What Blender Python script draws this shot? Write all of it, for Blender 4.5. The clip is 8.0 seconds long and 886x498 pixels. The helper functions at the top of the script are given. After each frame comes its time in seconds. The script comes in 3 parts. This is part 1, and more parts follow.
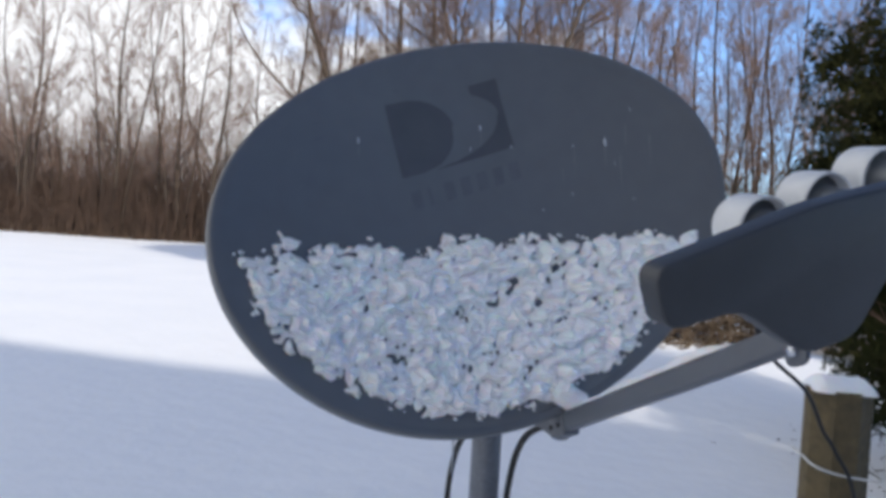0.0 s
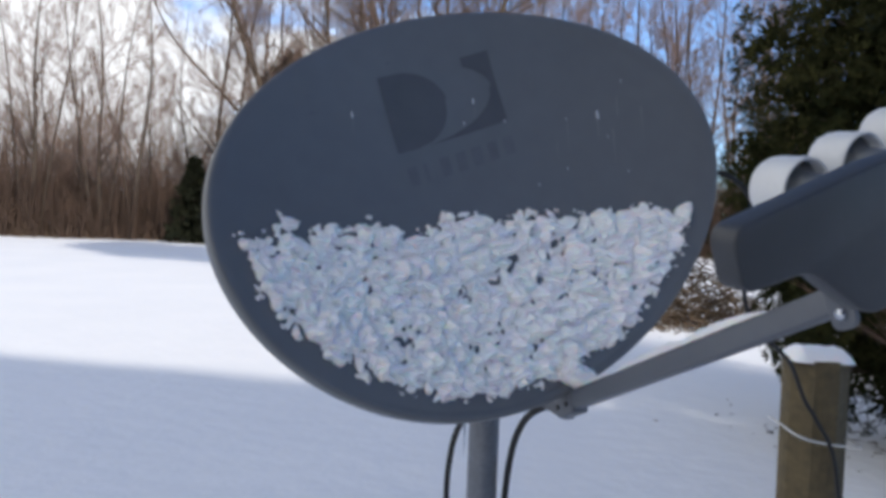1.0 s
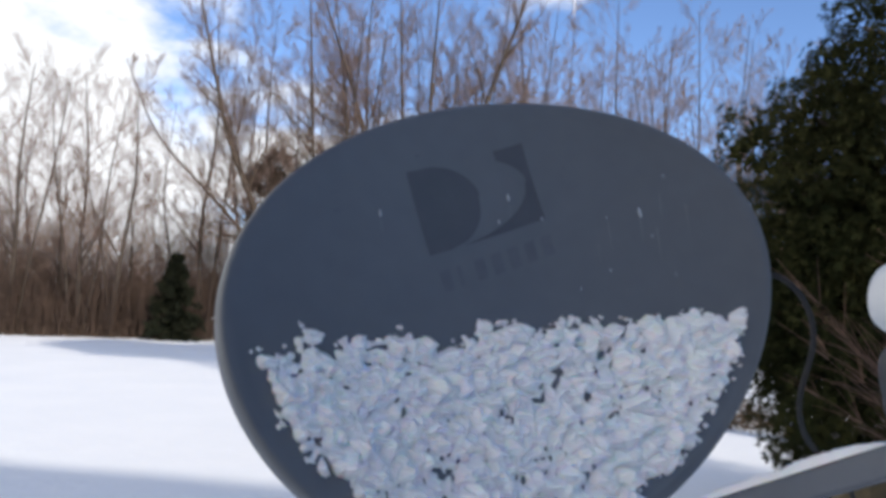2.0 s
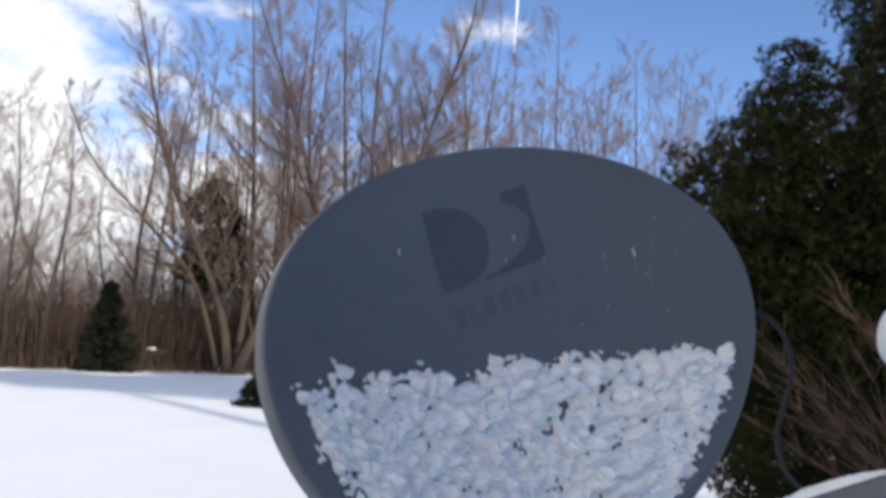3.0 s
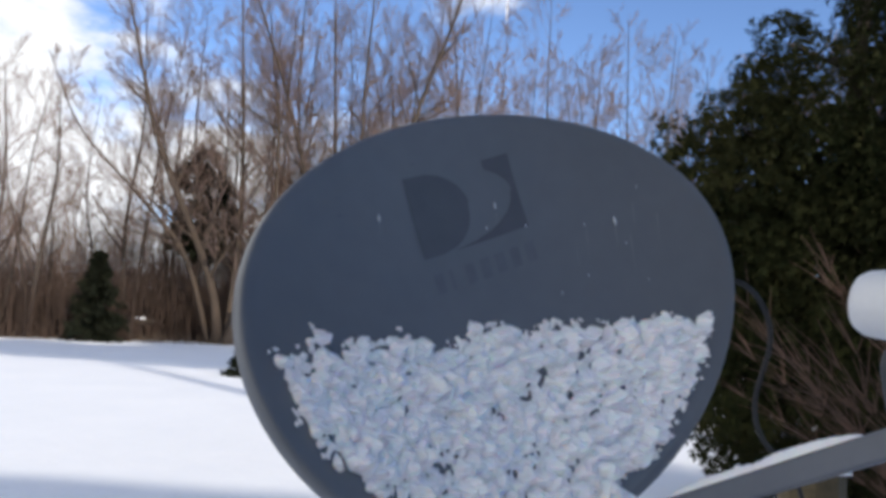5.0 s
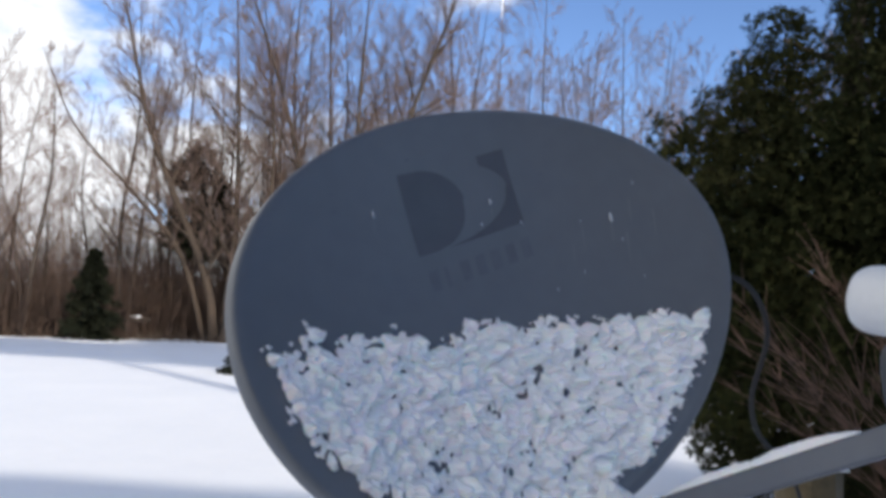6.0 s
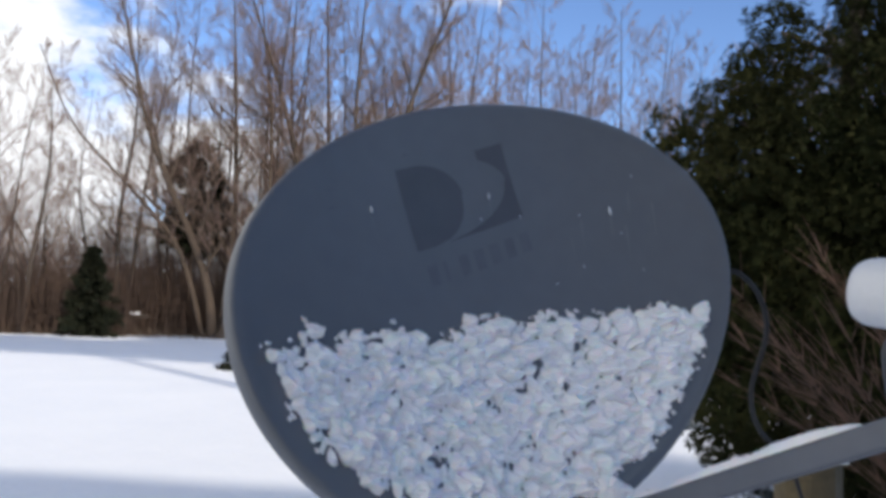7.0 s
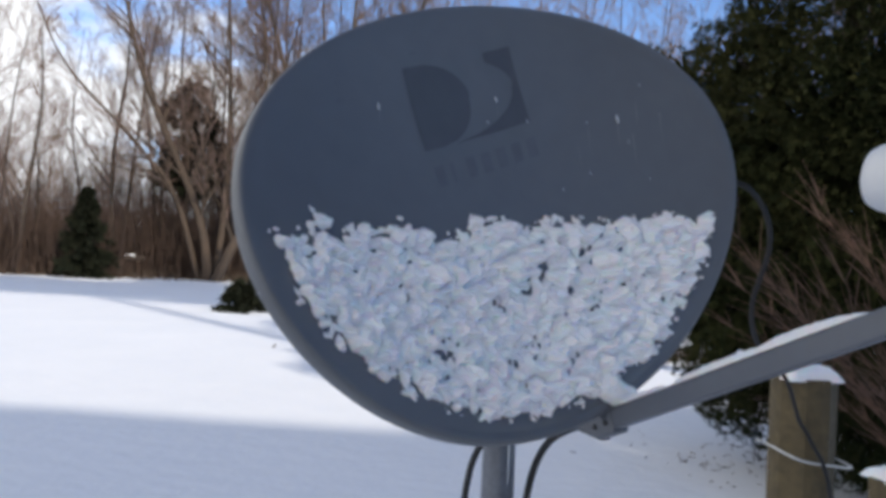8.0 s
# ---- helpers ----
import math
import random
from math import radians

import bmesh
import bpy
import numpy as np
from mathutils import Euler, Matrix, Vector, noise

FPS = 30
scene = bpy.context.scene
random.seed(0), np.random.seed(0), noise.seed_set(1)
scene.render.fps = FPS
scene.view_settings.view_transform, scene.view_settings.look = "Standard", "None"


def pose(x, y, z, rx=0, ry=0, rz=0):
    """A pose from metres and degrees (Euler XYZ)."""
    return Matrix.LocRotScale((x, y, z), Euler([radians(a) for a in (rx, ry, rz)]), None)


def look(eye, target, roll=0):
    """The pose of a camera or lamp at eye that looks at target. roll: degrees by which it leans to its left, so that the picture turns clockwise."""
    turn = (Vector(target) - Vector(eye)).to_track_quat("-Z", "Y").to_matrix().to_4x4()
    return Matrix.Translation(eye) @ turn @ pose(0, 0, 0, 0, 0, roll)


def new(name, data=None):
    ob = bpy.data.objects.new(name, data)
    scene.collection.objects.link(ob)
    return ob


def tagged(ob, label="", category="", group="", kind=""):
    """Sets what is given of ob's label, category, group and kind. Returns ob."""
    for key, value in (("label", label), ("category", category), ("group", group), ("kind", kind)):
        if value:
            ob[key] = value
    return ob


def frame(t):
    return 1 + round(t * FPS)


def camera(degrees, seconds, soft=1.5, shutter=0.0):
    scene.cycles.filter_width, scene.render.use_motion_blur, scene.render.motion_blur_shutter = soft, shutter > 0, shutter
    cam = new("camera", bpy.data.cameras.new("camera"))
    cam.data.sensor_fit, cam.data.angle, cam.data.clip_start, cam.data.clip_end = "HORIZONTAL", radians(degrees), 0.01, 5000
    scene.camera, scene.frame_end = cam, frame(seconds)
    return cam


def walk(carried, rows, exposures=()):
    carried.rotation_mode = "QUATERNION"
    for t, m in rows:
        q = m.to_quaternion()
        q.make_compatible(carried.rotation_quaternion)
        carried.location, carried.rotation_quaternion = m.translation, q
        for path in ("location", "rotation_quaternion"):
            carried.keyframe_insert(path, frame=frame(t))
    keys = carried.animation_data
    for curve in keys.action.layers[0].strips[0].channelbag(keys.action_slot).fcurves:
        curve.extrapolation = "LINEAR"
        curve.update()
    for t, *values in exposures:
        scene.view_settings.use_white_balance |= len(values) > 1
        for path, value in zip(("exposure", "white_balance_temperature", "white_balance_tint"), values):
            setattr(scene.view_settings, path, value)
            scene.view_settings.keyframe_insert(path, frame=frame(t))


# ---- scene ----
cam = camera(56.0, 8.0, soft=3.9)
PATH = [
    (0, (0.024, -0.905, 1.395), (-0.091, 1.09, 1.33), 3.5),
    (0.5, (-0.022, -0.902, 1.394), (-0.071, 1.094, 1.269), 3.2),
    (1, (-0.044, -0.875, 1.379), (0.005, 1.122, 1.297), 2.1),
    (1.5, (-0.055, -0.793, 1.377), (-0.004, 1.206, 1.343), 1.3),
    (1.7, (-0.066, -0.784, 1.388), (-0.015, 1.215, 1.452), 1.9),
    (2.8, (-0.156, -0.797, 1.389), (0.053, 1.181, 1.601), 1.5),
    (3, (-0.16, -0.809, 1.391), (0.064, 1.166, 1.617), 2.0),
    (3.5, (-0.151, -0.822, 1.39), (0.08, 1.152, 1.61), 1.7),
    (4, (-0.15, -0.824, 1.387), (0.074, 1.153, 1.587), 1.9),
    (4.5, (-0.151, -0.818, 1.387), (0.09, 1.16, 1.56), 2.3),
    (6, (-0.149, -0.805, 1.387), (0.111, 1.172, 1.54), 2.1),
    (6.5, (-0.148, -0.807, 1.387), (0.108, 1.17, 1.539), 2.0),
    (7, (-0.149, -0.803, 1.387), (0.115, 1.175, 1.528), 1.8),
    (7.5, (-0.151, -0.798, 1.382), (0.101, 1.182, 1.511), 1.9),
    (8, (-0.157, -0.796, 1.345), (0.124, 1.184, 1.358), 2.4),
]
walk(cam, [(t, look(eye, target, roll)) for t, eye, target, roll in PATH],
     exposures=((0.0, 0.95, 6950, 10), (8.0, 0.95, 6950, 10)))

# ---------------------------------------------------------------- sky, sun
SUN_TO = Vector((0.50, -0.866, 0.0)).normalized()
SUN_ELEV = 28.0

world = bpy.data.worlds.new("sky")
scene.world = world
world.use_nodes = True
wn, wl = world.node_tree.nodes, world.node_tree.links
sky = wn.new("ShaderNodeTexSky")
sky.sky_type = "NISHITA"
sky.sun_disc = False
sky.ozone_density, sky.dust_density, sky.altitude = 3.0, 0.2, 2500
sky.sun_elevation = radians(SUN_ELEV)
sky.sun_rotation = math.atan2(SUN_TO.x, SUN_TO.y)
geo = wn.new("ShaderNodeTexCoord")
squash = wn.new("ShaderNodeMapping")
squash.inputs["Scale"].default_value = (1.6, 1.6, 3.6)
squash.inputs["Location"].default_value = (0.35, 0.2, 0.1)
wl.new(geo.outputs["Generated"], squash.inputs["Vector"])
puffs = wn.new("ShaderNodeTexNoise")
puffs.inputs["Scale"].default_value = 3.3
puffs.inputs["Detail"].default_value = 7
puffs.inputs["Roughness"].default_value = 0.58
wl.new(squash.outputs["Vector"], puffs.inputs["Vector"])
split = wn.new("ShaderNodeSeparateXYZ")
wl.new(geo.outputs["Generated"], split.inputs[0])
# the cloud bank thickens to the west and towards the horizon
west = wn.new("ShaderNodeMath")
west.operation = "MULTIPLY_ADD"
west.inputs[1].default_value = -0.58
wl.new(split.outputs[0], west.inputs[0])
low = wn.new("ShaderNodeMath")
low.operation = "MULTIPLY_ADD"
low.inputs[1].default_value = -0.53
low.inputs[2].default_value = 0.265
wl.new(split.outputs[2], low.inputs[0])
wl.new(low.outputs[0], west.inputs[2])
south = wn.new("ShaderNodeMath")
south.operation = "MULTIPLY_ADD"
south.inputs[1].default_value = -0.16
wl.new(split.outputs[1], south.inputs[0])
wl.new(west.outputs[0], south.inputs[2])
cover = wn.new("ShaderNodeMath")
cover.operation = "ADD"
wl.new(puffs.outputs["Fac"], cover.inputs[0])
wl.new(south.outputs[0], cover.inputs[1])
band = wn.new("ShaderNodeMapRange")
band.interpolation_type = "SMOOTHSTEP"
band.inputs["From Min"].default_value = 0.44
band.inputs["From Max"].default_value = 0.66
wl.new(cover.outputs[0], band.inputs["Value"])
mix = wn.new("ShaderNodeMix")
mix.data_type = "RGBA"
wl.new(band.outputs[0], mix.inputs["Factor"])
clear = wn.new("ShaderNodeMix")
clear.data_type, clear.blend_type = "RGBA", "MULTIPLY"
clear.inputs["Factor"].default_value = 1.0
clear.inputs["B"].default_value = (0.63, 0.69, 0.79, 1)
wl.new(sky.outputs[0], clear.inputs["A"])
wl.new(clear.outputs["Result"], mix.inputs["A"])
mix.inputs["B"].default_value = (3.75, 3.96, 4.36, 1)
wn["Background"].inputs["Strength"].default_value = 0.143
wl.new(mix.outputs["Result"], wn["Background"].inputs["Color"])

sun = new("sun", bpy.data.lights.new("sun", "SUN"))
sun.data.energy, sun.data.angle, sun.data.color = 1.9, radians(1.6), (1.0, 0.95, 0.88)
sun.matrix_world = look(SUN_TO * 50 + Vector((0, 0, 50 * math.tan(radians(SUN_ELEV)))), (0, 0, 0))


# ---------------------------------------------------------------- materials
def material(name, colour, other=None, rough=0.6, metal=0.0, scale=8.0, bump=0.0, bump_scale=60.0, island=0.0, fine=0.25, sss=0.0, sheen=0.5):
    """Two scales of noise between two colours, a fine relief, and a shade of its own for each loose piece."""
    m = bpy.data.materials.new(name)
    m.use_nodes = True
    n, l = m.node_tree.nodes, m.node_tree.links
    b = n["Principled BSDF"]
    b.inputs["Roughness"].default_value, b.inputs["Metallic"].default_value = rough, metal
    b.inputs["Specular IOR Level"].default_value = sheen
    other = other or tuple(c * 0.8 for c in colour)
    co = n.new("ShaderNodeTexCoord")
    big, small = n.new("ShaderNodeTexNoise"), n.new("ShaderNodeTexNoise")
    big.inputs["Scale"].default_value, small.inputs["Scale"].default_value = scale, scale * 9
    big.inputs["Detail"].default_value = small.inputs["Detail"].default_value = 4
    for t in (big, small):
        l.new(co.outputs["Object"], t.inputs["Vector"])
    f = n.new("ShaderNodeMix")
    f.inputs["Factor"].default_value = fine
    l.new(big.outputs["Fac"], f.inputs["A"])
    l.new(small.outputs["Fac"], f.inputs["B"])
    r = n.new("ShaderNodeMapRange")
    r.inputs["From Min"].default_value, r.inputs["From Max"].default_value = 0.32, 0.68
    l.new(f.outputs["Result"], r.inputs["Value"])
    fac = r.outputs[0]
    if island:
        g = n.new("ShaderNodeNewGeometry")
        k = n.new("ShaderNodeMix")
        k.inputs["Factor"].default_value = island
        l.new(fac, k.inputs["A"])
        l.new(g.outputs["Random Per Island"], k.inputs["B"])
        fac = k.outputs["Result"]
    c = n.new("ShaderNodeMix")
    c.data_type = "RGBA"
    c.inputs["A"].default_value, c.inputs["B"].default_value = (*colour, 1), (*other, 1)
    l.new(fac, c.inputs["Factor"])
    l.new(c.outputs["Result"], b.inputs["Base Color"])
    if bump:
        t = n.new("ShaderNodeTexNoise")
        t.inputs["Scale"].default_value, t.inputs["Detail"].default_value = bump_scale, 6
        l.new(co.outputs["Object"], t.inputs["Vector"])
        p = n.new("ShaderNodeBump")
        p.inputs["Strength"].default_value, p.inputs["Distance"].default_value = 1.0, bump
        l.new(t.outputs["Fac"], p.inputs["Height"])
        l.new(p.outputs["Normal"], b.inputs["Normal"])
    if sss:
        b.inputs["Subsurface Weight"].default_value = sss
        b.inputs["Subsurface Scale"].default_value = 1.0
        b.inputs["Subsurface Radius"].default_value = (0.006, 0.008, 0.01)
    return m


SNOW = material("snow", (0.93, 0.94, 0.95), (0.87, 0.89, 0.915), 0.75, scale=0.6, bump=0.016, bump_scale=5)
SNOW_CLUMP = material("clumped_snow", (0.93, 0.935, 0.95), (0.87, 0.88, 0.90), 0.8, scale=40, bump=0.0006, bump_scale=500, sss=0.85)
PAINT = material("grey_paint", (0.127, 0.136, 0.148), (0.108, 0.116, 0.127), 0.45, scale=5, bump=0.0002, bump_scale=900, fine=0.4)
PAINT_ARM = material("grey_arm_paint", (0.125, 0.136, 0.156), (0.103, 0.113, 0.130), 0.45, scale=12, bump=0.0002, bump_scale=700)
PLASTIC = material("dark_grey_plastic", (0.042, 0.046, 0.053), (0.034, 0.037, 0.043), 0.5, scale=20, bump=0.0002, bump_scale=900)
MARK = material("dark_print", (0.064, 0.069, 0.078), (0.078, 0.083, 0.094), 0.5, scale=30)
FADED = material("faded_print", (0.092, 0.100, 0.113), (0.112, 0.121, 0.137), 0.5, scale=60)
STAIN = material("dry_run_mark", (0.205, 0.212, 0.222), (0.15, 0.157, 0.168), 0.6, scale=90)
WHITE_CAP = material("white_plastic", (0.72, 0.73, 0.73), (0.64, 0.65, 0.66), 0.4, scale=25)
HORN = material("grey_cast_metal", (0.20, 0.21, 0.23), (0.15, 0.16, 0.17), 0.45, 0.5, scale=40)
GALV = material("galvanised_steel", (0.22, 0.235, 0.26), (0.13, 0.14, 0.16), 0.42, 0.6, scale=22, fine=0.5, bump=0.0003, bump_scale=200)
ZINC = material("zinc_bolt", (0.62, 0.64, 0.68), (0.45, 0.47, 0.5), 0.25, 0.9, scale=60)
RUBBER = material("black_cable", (0.008, 0.008, 0.009), (0.013, 0.013, 0.014), 0.65, scale=60)
ICE = material("ice", (0.55, 0.58, 0.62), (0.42, 0.46, 0.5), 0.15, scale=80)
POST = material("weathered_wood", (0.135, 0.101, 0.050), (0.058, 0.046, 0.025), 0.85, scale=9, fine=0.5, bump=0.003, bump_scale=70)
STRING = material("white_string", (0.7, 0.7, 0.68), (0.55, 0.55, 0.53), 0.8, scale=90)
BARK = material("grey_bark", (0.085, 0.063, 0.048), (0.042, 0.032, 0.026), 0.9, scale=1.4, bump=0.02, bump_scale=9, fine=0.5)
BARK_LIGHT = material("tan_bark", (0.092, 0.063, 0.043), (0.048, 0.035, 0.026), 0.9, scale=1.2, bump=0.02, bump_scale=9, fine=0.5)
TWIG = material("brown_twig", (0.25, 0.165, 0.128), (0.13, 0.088, 0.070), 0.85, scale=2, island=0.6)
BRUSH = material("dry_brush", (0.125, 0.083, 0.063), (0.056, 0.039, 0.031), 0.9, scale=1.2, island=0.6, sheen=0.2)
SHRUB = material("shrub_twig", (0.145, 0.080, 0.053), (0.066, 0.040, 0.028), 0.8, scale=8, island=0.5)
NEEDLE = material("evergreen_foliage", (0.009, 0.016, 0.006), (0.030, 0.029, 0.011), 0.95, scale=1.1, island=0.45, sheen=0.08)
SPRUCE = material("spruce_foliage", (0.012, 0.016, 0.010), (0.024, 0.025, 0.014), 0.95, scale=1.5, island=0.5, sheen=0.1)
LITTER = material("leaf_litter", (0.165, 0.115, 0.073), (0.08, 0.058, 0.041), 0.9, scale=4, island=0.7)
SIDING = material("pale_siding", (0.56, 0.55, 0.54), (0.50, 0.49, 0.48), 0.6, scale=2)
WOODS = material("far_woods", (0.075, 0.05, 0.04), (0.035, 0.025, 0.021), 0.95, scale=0.5, fine=0.6, bump=0.5, bump_scale=2.5)
CLOUD = material("vapour", (0.9, 0.9, 0.92), (0.85, 0.86, 0.9), 0.9, scale=0.1)


# ---------------------------------------------------------------- mesh helpers
def mesh(name, verts, faces, mat, smooth=True):
    me = bpy.data.meshes.new(name)
    me.from_pydata([tuple(v) for v in verts], [], faces)
    me.materials.append(mat)
    if smooth:
        me.shade_smooth()
    me.update()
    return me


def part(name, me, parent, label="", m=None):
    ob = new(name, me)
    ob.parent = parent
    if m is not None:
        ob.matrix_basis = m
    return tagged(ob, label)


def thing(name, me, label, category, group="", kind="", m=None):
    ob = new(name, me)
    if m is not None:
        ob.matrix_basis = m
    return tagged(ob, label, category, group, kind)


def tube(path, radii, sides=8, verts=None, faces=None, caps=True):
    """A tapering tube along a path, added to the lists."""
    verts, faces = ([] if verts is None else verts), ([] if faces is None else faces)
    base, k = len(verts), len(path)
    for i, p in enumerate(path):
        d = (path[min(i + 1, k - 1)] - path[max(i - 1, 0)]).normalized()
        side = d.cross(Vector((0.31, 0.95, 0.05)) if abs(d.y) < 0.9 else Vector((1, 0, 0.1))).normalized()
        up = side.cross(d)
        for j in range(sides):
            a = math.tau * j / sides
            verts.append(p + radii[i] * (math.cos(a) * side + math.sin(a) * up))
    for i in range(k - 1):
        for j in range(sides):
            a, b = base + i * sides + j, base + i * sides + (j + 1) % sides
            faces.append((a, b, b + sides, a + sides))
    if caps:
        faces.append(tuple(base + j for j in reversed(range(sides))))
        faces.append(tuple(base + (k - 1) * sides + j for j in range(sides)))
    return verts, faces


def smooth_path(points, steps=8):
    """A Catmull-Rom curve through the points."""
    p = [Vector(q) for q in points]
    p = [2 * p[0] - p[1], *p, 2 * p[-1] - p[-2]]
    out = []
    for a, b, c, d in zip(p, p[1:], p[2:], p[3:]):
        for i in range(steps):
            t = i / steps
            out.append(0.5 * (2 * b + (c - a) * t + (2 * a - 5 * b + 4 * c - d) * t * t + (3 * b - a - 3 * c + d) * t ** 3))
    return [*out, p[-2]]


def prism(outline, z0, z1, mat, name, bevel=0.0, segments=3):
    """An outline drawn out from z0 to z1, its edges rounded."""
    bm = bmesh.new()
    lo = [bm.verts.new((x, y, z0)) for x, y in outline]
    face = bm.faces.new(lo)
    out = bmesh.ops.extrude_face_region(bm, geom=[face])
    bmesh.ops.translate(bm, vec=(0, 0, z1 - z0), verts=[g for g in out["geom"] if isinstance(g, bmesh.types.BMVert)])
    bmesh.ops.recalc_face_normals(bm, faces=bm.faces)
    if bevel:
        bmesh.ops.bevel(bm, geom=bm.edges[:], offset=bevel, segments=segments, affect="EDGES", profile=0.5, clamp_overlap=True)
    me = bpy.data.meshes.new(name)
    bm.to_mesh(me)
    bm.free()
    me.materials.append(mat)
    if bevel:
        me.shade_smooth()
    return me


def box(x, y, z, mat, name, bevel=0.002):
    return prism([(-x / 2, -y / 2), (x / 2, -y / 2), (x / 2, y / 2), (-x / 2, y / 2)], -z / 2, z / 2, mat, name, bevel)


def lathe(profile, mat, name, sides=40):
    """Rings (radius, z) turned round z."""
    verts, faces = [], []
    for r, z in profile:
        for j in range(sides):
            a = math.tau * j / sides
            verts.append((r * math.cos(a), r * math.sin(a), z))
    for i in range(len(profile) - 1):
        for j in range(sides):
            a, b = i * sides + j, i * sides + (j + 1) % sides
            faces.append((a, b, b + sides, a + sides))
    faces.append(tuple(reversed(range(sides))))
    faces.append(tuple((len(profile) - 1) * sides + j for j in range(sides)))
    return mesh(name, verts, faces, mat)


def axes(origin, ex, ey, ez):
    return Matrix(((ex.x, ey.x, ez.x, origin[0]), (ex.y, ey.y, ez.y, origin[1]), (ex.z, ey.z, ez.z, origin[2]), (0, 0, 0, 1)))


# ---------------------------------------------------------------- ground and the house that shades it
def lawn_height(x, y):
    d = math.hypot(x, y)
    h = 0.05 * noise.noise((x * 0.13, y * 0.13, 3.1)) + 0.016 * noise.noise((x * 0.7, y * 0.7, 8.0))
    return h * min(1, d / 6) - 0.03


def build_ground():
    rings = [0.4 * 1.085 ** i for i in range(100)]
    spokes = 220
    verts, faces = [(0, 0, -0.03)], []
    for r in rings:
        for j in range(spokes):
            a = math.tau * j / spokes
            x, y = r * math.cos(a), r * math.sin(a)
            verts.append((x, y, lawn_height(x, y) if r < 80 else -0.03))
    for j in range(spokes):
        faces.append((0, 1 + j, 1 + (j + 1) % spokes))
    for i in range(len(rings) - 1):
        for j in range(spokes):
            a, b = 1 + i * spokes + j, 1 + i * spokes + (j + 1) % spokes
            faces.append((a, a + spokes, b + spokes, b))
    thing("ground", mesh("ground", verts, faces, SNOW), "wide lawn under smooth fresh snow, partly in shade", "ground", kind="structure")


build_ground()


def build_house():
    """The house behind the camera: it shades the lawn up to its eaves' line."""
    at = pose(9.15, -7.9, 0, 0, 0, -16)
    thing("wall_south", prism([(-10.5, -2.5), (10.5, -2.5), (10.5, 2.42), (-10.5, 2.42)], -0.05, 5.9, SIDING, "wall_south"), "pale plain house wall that shades the yard", "wall", kind="structure", m=at)
    # a low roof under snow, its eaves a little proud of the wall
    verts, faces, n = [], [], 120
    for i in range(n + 1):
        x = -10.7 + 21.4 * i / n
        z = 0.05 * noise.noise((x * 0.8, 1.0, 6.0)) + 0.03 * noise.noise((x * 2.9, 4.0, 6.0))
        verts += [(x, 2.55, 5.9), (x, 2.56, 6.1 + z), (x, 2.4, 6.2 + z), (x, 0.0, 6.75 + z), (x, -2.6, 6.2), (x, -2.6, 5.9)]
    for i in range(n):
        for j in range(6):
            a, b = i * 6 + j, i * 6 + (j + 1) % 6
            faces.append((a, b, b + 6, a + 6))
    faces += [tuple(range(6)), tuple(n * 6 + j for j in reversed(range(6)))]
    thing("roof", mesh("roof", verts, faces, SNOW), "low house roof under an even cover of snow", "roof", kind="structure", m=at)


build_house()

# ---------------------------------------------------------------- satellite dish
EX, EY, EN = Vector((0.7937, 0.5177, 0.3194)), Vector((-0.4541, 0.1549, 0.8774)), Vector((0.4048, -0.8414, 0.3580))
CENTRE = Vector((0.0395, -0.0630, 1.4048))
FACE = axes(CENTRE, EX, EY, EN)
A, B, DEEP = 0.2980, 0.1960, 0.054
MAST = Vector((0.033, 0.062, -0.05))

dish = tagged(new("satellite_dish"), "grey oval satellite dish on a steel mast, half covered in snow", "satellite dish")
dish.matrix_basis = Matrix.Translation(MAST)
INV = dish.matrix_basis.inverted()


RIM_ROUND = ((-0.0159, 0.0199), (-0.0244, -0.0112), (0.0018, 0.0102))
RIM_RISE = ((0.0008, 0.0095), (0.0213, 0.0002))


def squeeze(a):
    """How far the rim departs from a pure ellipse at the angle a."""
    return 1 + sum(c * math.cos((k + 1) * a) + d * math.sin((k + 1) * a) for k, (c, d) in enumerate(RIM_ROUND))


def rise(a):
    """The rim's height over the dish's plane: the two long ends stand forward."""
    return -0.0078 + sum(c * math.cos((k + 1) * a) + d * math.sin((k + 1) * a) for k, (c, d) in enumerate(RIM_RISE))


def inner(x, y):
    """0 in the middle of the bowl, 1 at its rim."""
    return math.hypot(x / A, y / B) / squeeze(math.atan2(y / B, x / A))


def bowl(x, y):
    q = inner(x, y)
    return -DEEP * (1 - q * q) + q * q * rise(math.atan2(y / B, x / A))


def rim_point(degrees, out=0.0, z=0.0):
    a = radians(degrees)
    k = squeeze(a)
    return FACE @ Vector(((A + out) * k * math.cos(a), (B + out) * k * math.sin(a), rise(a) + z))


